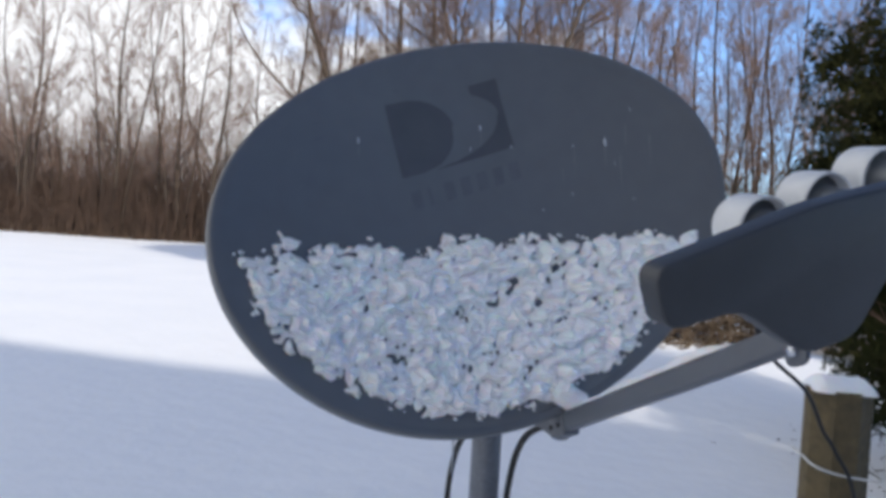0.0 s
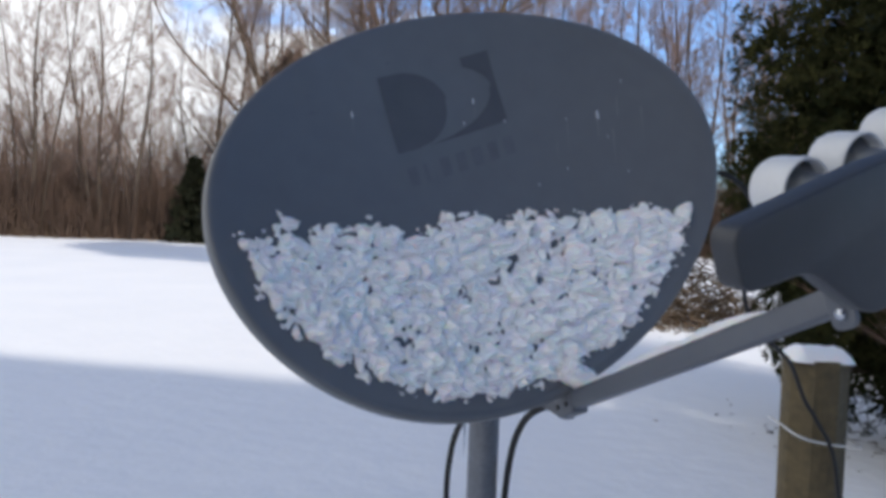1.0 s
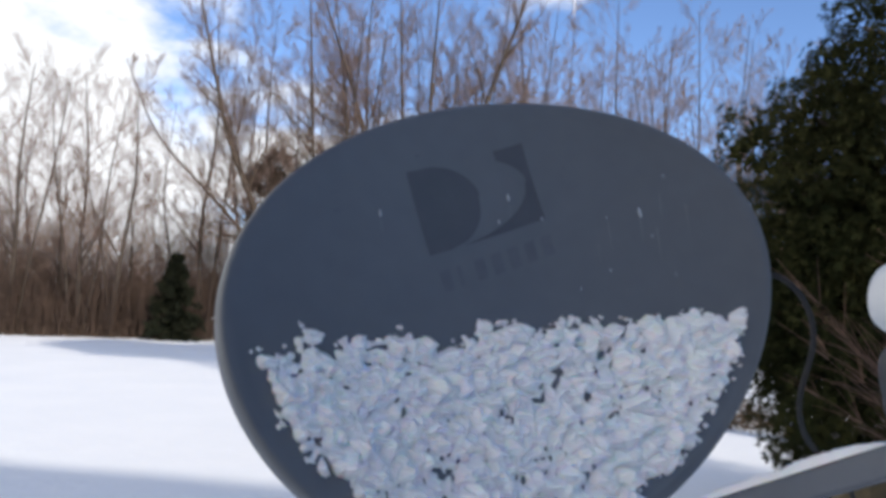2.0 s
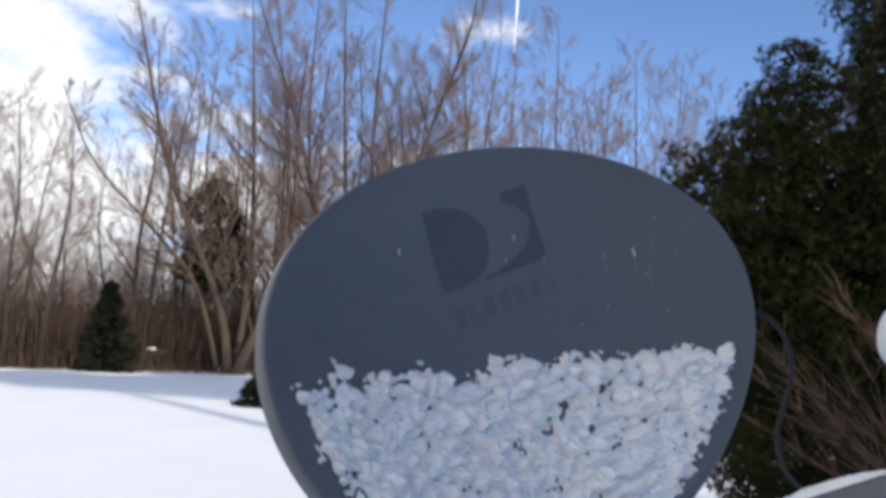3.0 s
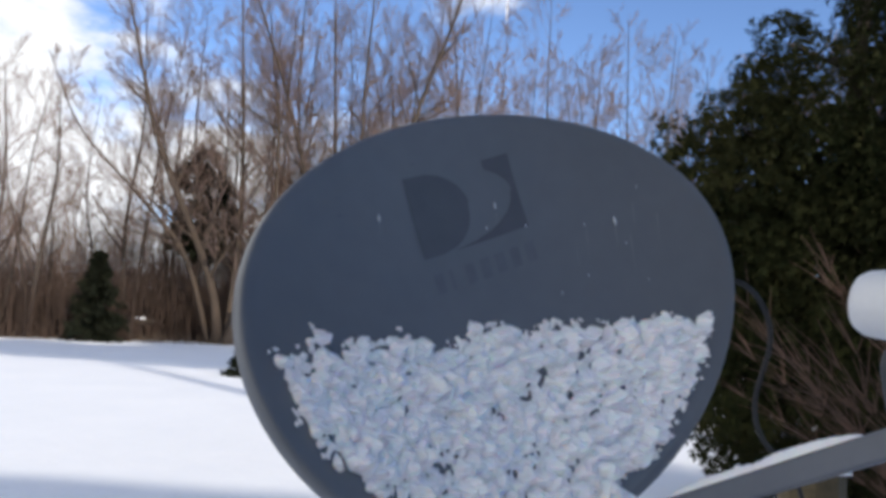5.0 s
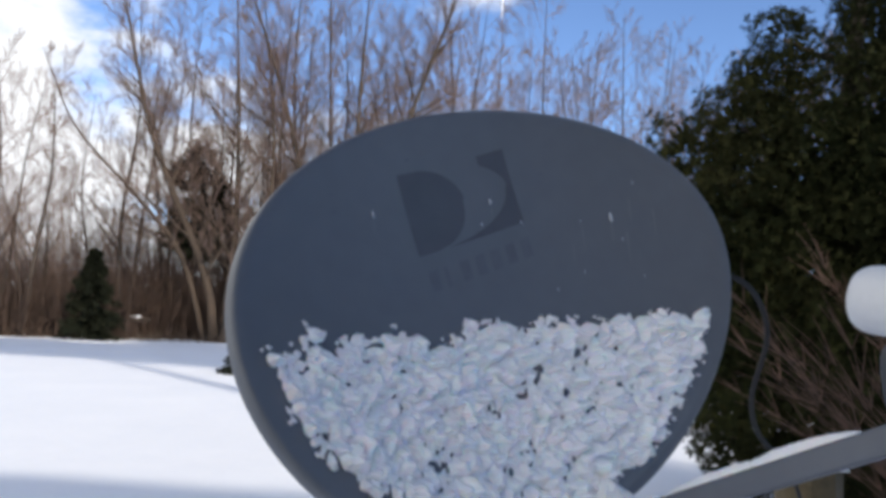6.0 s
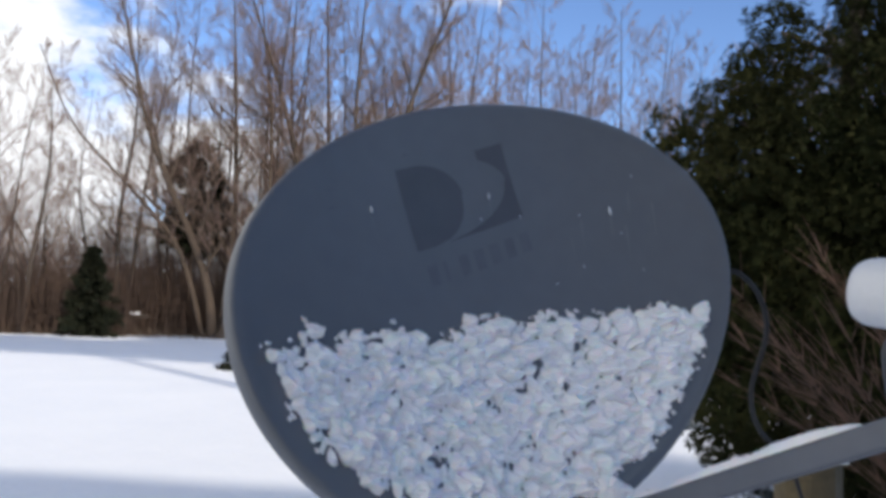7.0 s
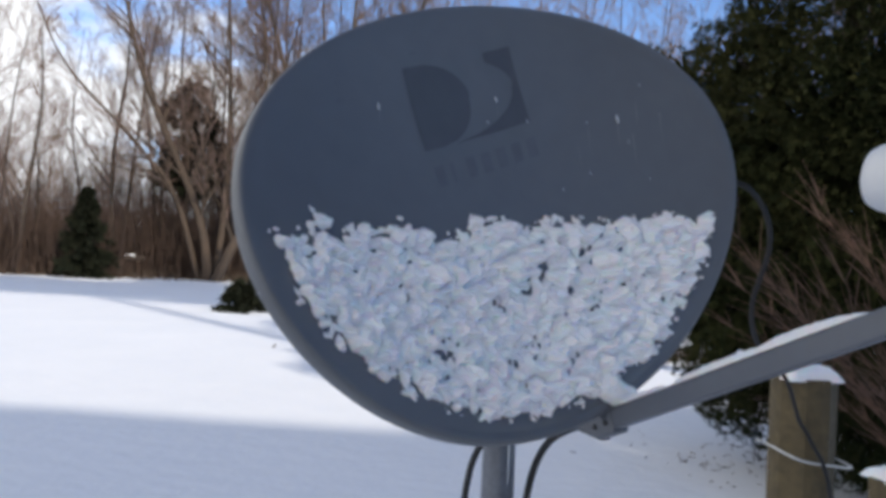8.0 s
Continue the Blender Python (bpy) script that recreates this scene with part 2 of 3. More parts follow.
def build_reflector():
    n = 144
    loops = []
    turns = [math.tau * j / n for j in range(n)]

    def ring(q, drop):
        row = [(A * q * squeeze(a) * math.cos(a), B * q * squeeze(a) * math.sin(a)) for a in turns]
        return [(x, y, bowl(x, y) - drop) for x, y in row]

    for i in range(1, 25):
        loops.append(ring(i / 24 * 0.965, 0.0))
    lip = [(-0.0058, -0.0020), (-0.0050, -0.0018), (-0.0025, -0.0009), (0.0, -0.0002), (0.0018, -0.0002), (0.0032, -0.0014), (0.0039, -0.0044), (0.0040, -0.014), (0.0030, -0.0165), (0.0, -0.0165), (-0.0012, -0.013), (-0.003, -0.0072)]
    for d, z in lip:
        loops.append([((A + d) * squeeze(a) * math.cos(a), (B + d) * squeeze(a) * math.sin(a), z + rise(a)) for a in turns])
    for i in range(23, 0, -1):
        loops.append(ring(i / 24 * 0.965, 0.004))
    verts = [v for lp in loops for v in lp] + [(0, 0, -DEEP), (0, 0, -DEEP - 0.004)]
    faces = []
    for i in range(len(loops) - 1):
        for j in range(n):
            k = (j + 1) % n
            faces.append((i * n + j, i * n + k, (i + 1) * n + k, (i + 1) * n + j))
    last = (len(loops) - 1) * n
    for j in range(n):
        k = (j + 1) % n
        faces.append((len(verts) - 2, k, j)[::-1])
        faces.append((len(verts) - 1, last + j, last + k)[::-1])
    bm = bmesh.new()
    me = mesh("reflector", verts, faces, PAINT)
    bm.from_mesh(me)
    bmesh.ops.recalc_face_normals(bm, faces=bm.faces)
    bm.to_mesh(me)
    bm.free()
    return part("reflector", me, dish, "matt slate-grey painted oval bowl with a rolled rim", INV @ FACE)


reflector = build_reflector()


def decal(name, rows, mat, lift=0.0006):
    """A thin print that follows the bowl: rows of (x0, x1) at heights y, filled with small faces."""
    verts, faces, cols = [], [], 14
    for y, x0, x1 in rows:
        for i in range(cols + 1):
            x = x0 + (x1 - x0) * i / cols
            verts.append((x, y, bowl(x, y) + lift))
    for r in range(len(rows) - 1):
        for i in range(cols):
            a = r * (cols + 1) + i
            faces.append((a, a + 1, a + cols + 2, a + cols + 1))
    return mesh(name, verts, faces, mat)


def build_emblem():
    # a half disc beside a crescent, inside a slanting frame
    d_rows, c_rows = [], []
    for i in range(25):
        t = i / 24
        y = 0.0805 + 0.0765 * t
        left = -0.0705 + 0.0063 * t
        # round side of the half disc
        s = (y - 0.1190) / 0.0385
        right = -0.0445 + 0.054 * math.sqrt(max(0.0, 1 - s * s)) * (1.0 if s > 0 else 0.94)
        d_rows.append((y, left, max(left + 0.001, right)))
        edge = 0.0722 + 0.0034 * t
        s2 = (y - 0.1205) / 0.039
        side = -0.030 + 0.0970 * math.sqrt(max(0.0, 1 - s2 * s2)) * (1.0 if s2 > 0 else 0.97)
        c_rows.append((y, min(edge - 0.0006, max(side, -0.032 if t < 0.35 else 0.040)), edge))
    emblem = part("emblem", decal("emblem", d_rows, MARK), reflector, "dark printed half-round emblem")
    part("crescent", decal("crescent", c_rows, MARK), emblem)
    # worn lettering, as plain bars
    for i in range(7):
        x = -0.0705 + i * 0.0208
        rows = [(0.0455 + 0.0195 * j / 5, x + 0.0006 * j, x + 0.0006 * j + (0.0045 if i == 1 else 0.0125)) for j in range(6)]
        part("lettering_bar", decal("lettering_bar", rows, FADED), emblem, "worn dark lettering" if i == 0 else "")


build_emblem()


def build_stains():
    """Thin, dry run marks below the frozen drips, and a few scuffs."""
    for x, y, ln, w in ((0.1745, 0.048, 0.026, 0.0022), (0.139, 0.056, 0.034, 0.0012), (0.205, 0.062, 0.030, 0.0014), (0.186, 0.030, 0.040, 0.0016), (0.118, 0.040, 0.024, 0.0010), (0.0385, 0.104, 0.016, 0.0012), (-0.108, 0.122, 0.012, 0.0010), (0.226, 0.040, 0.034, 0.0012)):
        rows = [(y - 0.94 * ln * i / 8, x - 0.34 * ln * i / 8 - w / 2 * (1 - i / 9), x - 0.34 * ln * i / 8 + w / 2 * (1 - i / 9)) for i in range(9)]
        part("run_mark", decal("run_mark", rows, STAIN, 0.0004), reflector, "faint pale run mark")
    for x, y, ln in ((-0.150, 0.150, 0.012), (-0.155, 0.135, 0.010), (-0.05, 0.168, 0.008), (0.11, 0.120, 0.007)):
        rows = [(y + 0.0010 * i, x + 0.001 * i, x + ln * (1 - 0.2 * i)) for i in range(3)]
        part("scuff", decal("scuff", rows, FADED, 0.0004), reflector, "small dark scuff")


build_stains()


def build_mount():
    # mast, with a clamp and a back plate behind the bowl
    v, f = tube([Vector((0, 0, 0)), Vector((0, 0, 1.40)), Vector((0, 0, 1.405))], [0.0172, 0.0172, 0.016], 32)
    part("mast", mesh("mast", v, f, GALV), dish, "galvanised steel pipe mast")
    part("clamp", lathe([(0.021, 1.24), (0.024, 1.243), (0.024, 1.36), (0.021, 1.363)], PAINT_ARM, "clamp"), dish)
    back = CENTRE - EN * 0.062
    part("back_plate", box(0.16, 0.13, 0.008, PAINT_ARM, "back_plate"), dish, "", INV @ axes(back - EN * 0.004, EX, EY, EN))
    mid = (back + Vector((MAST.x, MAST.y, 1.36))) / 2
    part("elevation_bracket", box(0.05, 0.07, 0.07, PAINT_ARM, "elevation_bracket"), dish, "", INV @ axes(mid, EX, EY, EN))


build_mount()

# feed arm
ARM0, ARM1 = Vector((0.110, -0.058, 1.201)), Vector((0.2345, -0.346, 1.3395))
adir = (ARM1 - ARM0).normalized()
aside = adir.cross(Vector((0, 0, 1))).normalized()
aup = aside.cross(adir)
alen = (ARM1 - ARM0).length
ARM = axes(ARM0, aside, aup, adir)
feed_arm = part("feed_arm", prism([(-0.0080, -0.0115), (0.0080, -0.0115), (0.0080, 0.0075), (-0.0080, 0.0075)], -0.02, alen, PAINT_ARM, "feed_arm", 0.003), dish, "grey square-tube feed arm", INV @ ARM)
part("arm_socket", box(0.021, 0.025, 0.028, PAINT_ARM, "arm_socket", 0.003), dish, "grey folded steel bracket", INV @ ARM @ pose(0, -0.003, -0.004))
for s in (-1, 1):
    for z in (-0.012, 0.004):
        part("bolt", lathe([(0.0026, 0), (0.0026, 0.0022), (0.0015, 0.0026)], PLASTIC, "bolt", 10), dish, "", INV @ ARM @ pose(s * 0.0105, -0.005, z, 0, 90 * s, 0))
part("arm_root", box(0.022, 0.016, 0.11, PAINT_ARM, "arm_root", 0.003), dish, "", INV @ axes(ARM0 + Vector((-0.028, 0.055, -0.004)), Vector((0, 0, 1)), Vector((0.87, 0.49, 0)), Vector((-0.44, 0.85, 0.29)).normalized()))

# holder for the three converters
PN = Vector((0.44, -0.9, -0.1)).normalized()
HX = (EX - PN * EX.dot(PN)).normalized()
HY = PN.cross(HX)
HOLD = axes((0.116, -0.422, 1.3715), HX, HY, PN)
PLATE = axes((0.1034, -0.4637, 1.3728), HX, HY, PN) @ Matrix.Scale(0.907, 4)
W = 0.27


def rounded(points, radius, steps=4):
    out, k = [], len(points)
    for i in range(k):
        p, a, b = Vector(points[i]), Vector(points[i - 1]), Vector(points[(i + 1) % k])
        d1, d2 = (a - p), (b - p)
        r = min(radius, d1.length * 0.4, d2.length * 0.4)
        q0, q1 = p + d1.normalized() * r, p + d2.normalized() * r
        for j in range(steps + 1):
            t = j / steps
            out.append(tuple((1 - t) ** 2 * q0 + 2 * t * (1 - t) * p + t * t * q1))
    return out


half = [(0.0075, 0.0015), (0.0105, -0.0385), (0.067, -0.0415), (0.114, -0.087)]
outline = rounded(half + [(W - x, y) for x, y in reversed(half)] + [(W / 2, 0.0085)], 0.012)
holder = part("converter_holder", prism(outline, -0.018, 0.002, PLASTIC, "converter_holder", 0.0035), dish, "dark grey plastic converter housing", INV @ PLATE)
part("tab", prism(rounded([(-0.010, -0.026), (0.010, -0.026), (0.009, 0.03), (-0.009, 0.03)], 0.008), -0.002, 0.002, PAINT_ARM, "tab", 0.0008), dish, "", INV @ ARM @ pose(0.0100, 0.002, alen - 0.004, 0, 90, 0))
part("bolt", lathe([(0.0045, 0), (0.0045, 0.002), (0.0032, 0.0042), (0.001, 0.0048)], ZINC, "bolt", 16), dish, "bright zinc bolt", INV @ ARM @ pose(0.0118, -0.014, alen - 0.004, 0, 90, 0))


def build_converter(x, y):
    c = part("converter", lathe([(0.011, 0.018), (0.011, -0.018), (0.012, -0.034), (0.0125, -0.044), (0.0135, -0.046), (0.0135, -0.049), (0.0175, -0.051), (0.0178, -0.053), (0.0202, -0.0535)], HORN, "converter"), dish, "grey feed horn with a white cap", INV @ HOLD @ pose(x, y, 0))
    cap = lathe([(0.0198, -0.054), (0.0202, -0.046), (0.0211, -0.0445), (0.0225, -0.0447), (0.0230, -0.046), (0.0230, -0.052), (0.0226, -0.053), (0.0224, -0.066), (0.0215, -0.072), (0.0192, -0.0766), (0.0145, -0.0794), (0.008, -0.0806), (0.002, -0.081)], WHITE_CAP, "cap")
    part("cap", cap, c, "white plastic weather cap")


for cx, cy in ((0.1255, -0.0120), (0.182, -0.0090), (0.237, -0.0040)):
    build_converter(cx, cy)


def cable(points, radius, label):
    v, f = tube(smooth_path(points), [radius] * (8 * (len(points) - 1) + 1), 10)
    ob = part("cable", mesh("cable", v, f, RUBBER), dish, label, INV)
    return ob


cable([(0.035, 0.02, 1.185), (0.012, 0.025, 1.165), (-0.004, 0.03, 1.125), (-0.008, 0.032, 1.05), (0.002, 0.036, 0.9), (0.012, 0.046, 0.7), (0.014, 0.05, 0.3), (0.014, 0.05, -0.0)], 0.0034, "black coaxial cable")
cable([(0.118, -0.045, 1.196), (0.092, -0.012, 1.183), (0.072, 0.024, 1.155), (0.061, 0.046, 1.10), (0.056, 0.052, 1.0), (0.055, 0.054, 0.85), (0.055, 0.056, 0.4), (0.055, 0.056, 0.0)], 0.0038, "black coaxial cable")
cable([(0.23, 0.14, 1.40), (0.272, 0.118, 1.432), (0.298, 0.083, 1.439), (0.334, 0.092, 1.415), (0.352, 0.105, 1.37), (0.358, 0.15, 1.30), (0.395, 0.20, 1.247), (0.458, 0.238, 1.198), (0.496, 0.266, 1.139), (0.517, 0.270, 1.109), (0.548, 0.270, 1.038), (0.560, 0.270, 0.83), (0.555, 0.27, 0.0)], 0.0028, "thin black cable that hangs down beside the post")

# snow stuck in the bowl
SNOW_TOP = ((-0.290, 0.045), (-0.255, 0.036), (-0.210, 0.026), (-0.180, 0.032), (-0.153, 0.019), (-0.137, 0.027), (-0.107, 0.011), (-0.086, -0.003), (-0.048, 0.007), (-0.014, -0.003), (0.007, -0.017), (0.032, -0.016), (0.074, -0.027), (0.095, -0.043), (0.121, -0.041), (0.156, -0.059), (0.187, -0.065), (0.193, -0.080), (0.225, -0.084), (0.30, -0.12))


def build_bowl_snow():
    """Rounded tufts of snow, large and small, grown into one another over the lower half of the bowl."""
    rng = random.Random(77)
    step = 0.00085
    x0, x1, y0, y1 = -0.296, 0.262, -0.205, 0.075
    nx, ny = int((x1 - x0) / step) + 1, int((y1 - y0) / step) + 1
    gx, gy = x0 + step * np.arange(nx), y0 + step * np.arange(ny)
    H = np.zeros((ny, nx))
    tx, ty = [p[0] for p in SNOW_TOP], [p[1] for p in SNOW_TOP]

    def room(x, y):
        """How far inside the snowy part, in metres, by its upper edge and by the rim."""
        rim = 0.922 + 0.022 * noise.noise((x * 30, y * 30, 7.0)) - inner(x, y)
        tuft = 0.0135 - math.hypot(x + 0.221, (y - 0.040) * 1.15)
        return max(min(float(np.interp(x, tx, ty)) - y + 0.002, rim * 0.20), tuft)

    for i in range(ny):
        for j in range(nx):
            x, y = float(gx[j]), float(gy[i])
            if y > 0.060 - 0.262 * (x + 0.263) and y > 0.03 or inner(x, y) > 0.97:
                continue
            r = room(x, y)
            if r < -0.003:
                continue
            u, w = x + 0.0045 * noise.noise((x * 70, y * 70, 31.0)), y + 0.0045 * noise.noise((x * 70, y * 70, 32.0))
            # rounded mounds parted by narrow clefts, at three sizes
            a, b, c = abs(noise.noise((u * 44, w * 56, 11.0))), abs(noise.noise((u * 92, w * 112, 12.0))), abs(noise.noise((u * 210, w * 240, 13.0)))
            h = 0.0165 * a ** 0.8 + 0.0145 * b ** 0.8 + 0.0050 * c ** 0.8 - 0.0036
            h -= 0.0062 * max(0.0, 1 - r / 0.011)
            h += 0.0014 * noise.noise((x * 16, y * 16, 41.0))
            H[i, j] = max(0.0, h)
    # wind and sun have rounded the clefts
    soft = np.exp(-(np.arange(-5, 6) * step / 0.0011) ** 2 / 2)
    soft /= soft.sum()
    for axis in (0, 1):
        H = np.apply_along_axis(lambda row: np.convolve(row, soft, mode="same"), axis, H)
    H = np.clip((H - 0.0005) * 1.12, 0, None)
    # loose crumbs round the edge
    for _ in range(1500):
        x, y = rng.uniform(x0, x1), rng.uniform(y0, y1)
        if -0.005 < room(x, y) < 0.006 and inner(x, y) < 0.97 and noise.noise((x * 45, y * 45, 21.0)) > 0.0:
            r = rng.uniform(0.0010, 0.0026)
            i0, i1, j0, j1 = int((y - r - y0) / step), int((y + r - y0) / step) + 2, int((x - r - x0) / step), int((x + r - x0) / step) + 2
            if i0 > 0 and j0 > 0:
                u, w = np.meshgrid((gx[j0:j1] - x) / r, (gy[i0:i1] - y) / r)
                H[i0:i1, j0:j1] = np.maximum(H[i0:i1, j0:j1], 0.9 * r * np.sqrt(np.clip(1 - u * u - w * w, 0, None)))
    P = np.pad(H, 1, mode="edge")
    near = np.max([P[a:a + ny, b:b + nx] for a in range(3) for b in range(3)], axis=0)
    verts, index, faces = [], -np.ones(H.shape, int), []
    for i, j in np.argwhere(near > 0.0003):
        h, x, y = float(H[i, j]), float(gx[j]), float(gy[i])
        f = min(1.0, h / 0.002)
        fine = f * (0.0013 * noise.noise((x * 330, y * 360, 15.0)) + 0.0007 * noise.noise((x * 700, y * 720, 35.0)) + 0.0003 * noise.noise((x * 1100, y * 1100, 25.0)))
        index[i, j] = len(verts)
        verts.append((x + 0.0010 * noise.noise((x * 300, y * 300, 9.0)), y - 0.18 * h, bowl(x, y) + (h + fine if h > 0.0003 else -0.0008)))
    for i in range(ny - 1):
        for j in range(nx - 1):
            q = (index[i, j], index[i, j + 1], index[i + 1, j + 1], index[i + 1, j])
            if min(q) >= 0:
                faces.append(tuple(int(a) for a in q))
    thing("snow_patch", mesh("snow_patch", verts, faces, SNOW_CLUMP), "clumpy fresh snow clinging to the lower half of the dish", "snow", kind="stuff", m=FACE)


build_bowl_snow()


def lump(name, length, width, height, mat, seed, n=60, k=12, rough=1.0):
    """A long, low heap of snow along x, resting on z = 0."""
    verts, faces = [], []
    for i in range(n + 1):
        t = i / n
        ends = min(1.0, 6 * t, 6 * (1 - t)) ** 0.5
        for j in range(k + 1):
            u = j / k * 2 - 1
            wob = rough * (noise.noise((t * 9 * rough, u * 1.3, seed)) * 0.5 + noise.noise((t * 31 * rough, u * 4, seed + 5)) * 0.28)
            h = height * ends * max(0.0, 1 - u * u) ** 0.5 * (1 + wob)
            verts.append((length * (t - 0.5), width / 2 * u * (0.8 + 0.2 * ends) * (1 + 0.12 * rough * noise.noise((t * 14 * rough, u, seed + 9))), h))
    for i in range(n):
        for j in range(k):
            a = i * (k + 1) + j
            faces.append((a, a + k + 1, a + k + 2, a + 1))
    return mesh(name, verts, faces, mat)


ARM_TOP = axes(ARM0, adir, -aside, aup)
thing("snow_ridge", lump("snow_ridge", 0.185, 0.0150, 0.0068, SNOW_CLUMP, 3.0, 90), "thin line of snow lying on the feed arm", "snow", m=ARM_TOP @ pose(0.178, 0, 0.0072))
thing("snow_ridge", lump("snow_ridge", 0.062, 0.0150, 0.0042, SNOW_CLUMP, 6.0, 30), "thin patch of snow lying on the feed arm", "snow", m=ARM_TOP @ pose(0.048, 0, 0.0072))
thing("snow_clump", lump("snow_clump", 0.040, 0.026, 0.014, SNOW_CLUMP, 8.0, 28, 14), "clump of snow where the arm meets the dish", "snow", m=FACE @ pose(0.002, -0.190, bowl(0.002, -0.188) + 0.001, 0, 0, -50))



def build_specks():
    spots = [(-0.1063, 0.1278, 1.0), (0.0397, 0.1110, 1.0), (0.1758, 0.0514, 1.5), (0.0684, 0.0816, 0.6), (0.1390, 0.0600, 0.5), (0.2163, 0.0766, 0.5), (0.1772, 0.0245, 0.5), (0.1168, 0.0090, 0.5), (0.0764, 0.0040, 0.5), (0.0196, 0.0920, 0.6), (0.0284, -0.0148, 0.4), (0.181, -0.0207, 0.4)]
    for x, y, s in spots:
        me = lathe([(0.0004, -0.005), (0.0013, -0.0035), (0.0016, -0.001), (0.0012, 0.002), (0.0003, 0.005)], ICE, "ice_drop", 10)
        thing("ice_drop", me, "small frozen white drip on the grey dish", "ice", "frozen drips on the dish", m=FACE @ Matrix.Translation((x, y, bowl(x, y) + 0.0006)) @ pose(0, 0, 0, -90, 0, -20) @ Matrix.Scale(s * 0.8, 4))


build_specks()
thing("icicle", lathe([(0.0012, 0), (0.0009, -0.012), (0.0006, -0.022), (0.0002, -0.034)], ICE, "icicle", 8), "thin icicle hanging from the lower rim of the dish", "ice", m=Matrix.Translation(rim_point(-116, 0.003, -0.010)))

# ---------------------------------------------------------------- posts
def build_post(x, y, top, width, turn, label):
    rings, sides = 26, 24
    verts, faces = [], []
    for i in range(rings + 1):
        z = -0.05 + (top + 0.05) * i / rings
        for j in range(sides):
            a = math.tau * (j + 0.5) / sides
            c, s = math.cos(a), math.sin(a)
            r = width / 2 / max(abs(c), abs(s), (abs(c) + abs(s)) / 1.36)
            r *= 1 + 0.02 * noise.noise((c * 2, s * 2, z * 5)) + 0.012 * noise.noise((c * 9, s * 9, z * 2))
            verts.append((r * c, r * s, z))
    for i in range(rings):
        for j in range(sides):
            a, b = i * sides + j, i * sides + (j + 1) % sides
            faces.append((a, b, b + sides, a + sides))
    faces.append(tuple(rings * sides + j for j in range(sides)))
    faces.append(tuple(reversed(range(sides))))
    thing("fence_post", mesh("fence_post", verts, faces, POST, False), label, "post", "wooden fence posts", m=pose(x, y, 0, 0, 0, turn))
    thing("snow", lump("snow", width * 0.98, width * 0.96, 0.020, SNOW_CLUMP, x * 9, 30, 20, 0.35), "cap of snow on top of a wooden post", "snow", "snow caps on the posts", m=pose(x, y, top - 0.003, 0, 0, turn))


build_post(0.540, 0.329, 1.190, 0.088, -4, "weathered brown square wooden post capped with snow")
build_post(0.795, 0.45, 1.010, 0.10, 6, "short weathered wooden post capped with snow")


def build_string():
    w = 0.0475
    pts = [(-w, w, 1.078), (-w, 0, 1.077), (-w - 0.001, -w - 0.001, 1.075), (-0.02, -w - 0.003, 1.066), (0.02, -w - 0.003, 1.061), (w + 0.002, -w - 0.002, 1.060), (w + 0.001, w, 1.065)]
    v, f = tube(smooth_path([(0.540 + x * 0.955, 0.329 + y * 0.955, z + 0.011) for x, y, z in pts], 6), [0.0017] * (6 * 6 + 1), 8)
    thing("string", mesh("string", v, f, STRING), "thin white string tied round the wooden post", "string")


build_string()


# ---------------------------------------------------------------- bare trees
def bough(rng, verts, faces, tips, tipf, start, direction, length, radius, depth, up_pull, spread=1.0):
    """A limb that bends, tapers and forks. Thick limbs go to one list and fine twigs to another."""
    steps = 5 if depth > 1 else (3 if depth else 1)
    pts, rad = [start.copy()], [radius]
    d = direction.normalized()
    for i in range(steps):
        d = (d + Vector((rng.uniform(-1, 1), rng.uniform(-1, 1), rng.uniform(-0.5, 0.7))) * 0.13 + Vector((0, 0, up_pull)) * 0.16).normalized()
        pts.append(pts[-1] + d * length / steps)
        rad.append(radius * (1 - 0.82 * (i + 1) / steps))
    thick = radius > 0.03
    tube(pts, rad, 6 if radius > 0.07 else (4 if thick else 3), verts if thick else tips, faces if thick else tipf, False)
    if depth == 0:
        return
    kids = {4: 10, 3: 9, 2: 8, 1: 9}[depth]
    for i in range(kids):
        t = 0.25 + 0.72 * (i + rng.random()) / kids
        k = min(int(t * steps), steps - 1)
        p = pts[k].lerp(pts[k + 1], t * steps - k)
        r = rad[k] + (rad[k + 1] - rad[k]) * (t * steps - k)
        a = rng.uniform(0, math.tau)
        axis = (pts[k + 1] - pts[k]).normalized()
        out = axis.cross(Vector((math.cos(a), math.sin(a), 0.3))).normalized()
        w = rng.uniform(0.45, 0.95) * spread
        ln = length * rng.uniform(0.34, 0.56) * (1.15 - 0.55 * t)
        bough(rng, verts, faces, tips, tipf, p, axis + out * w, ln, max(0.0068, min(r * 0.62, radius * 0.5)), depth - 1, up_pull, spread)


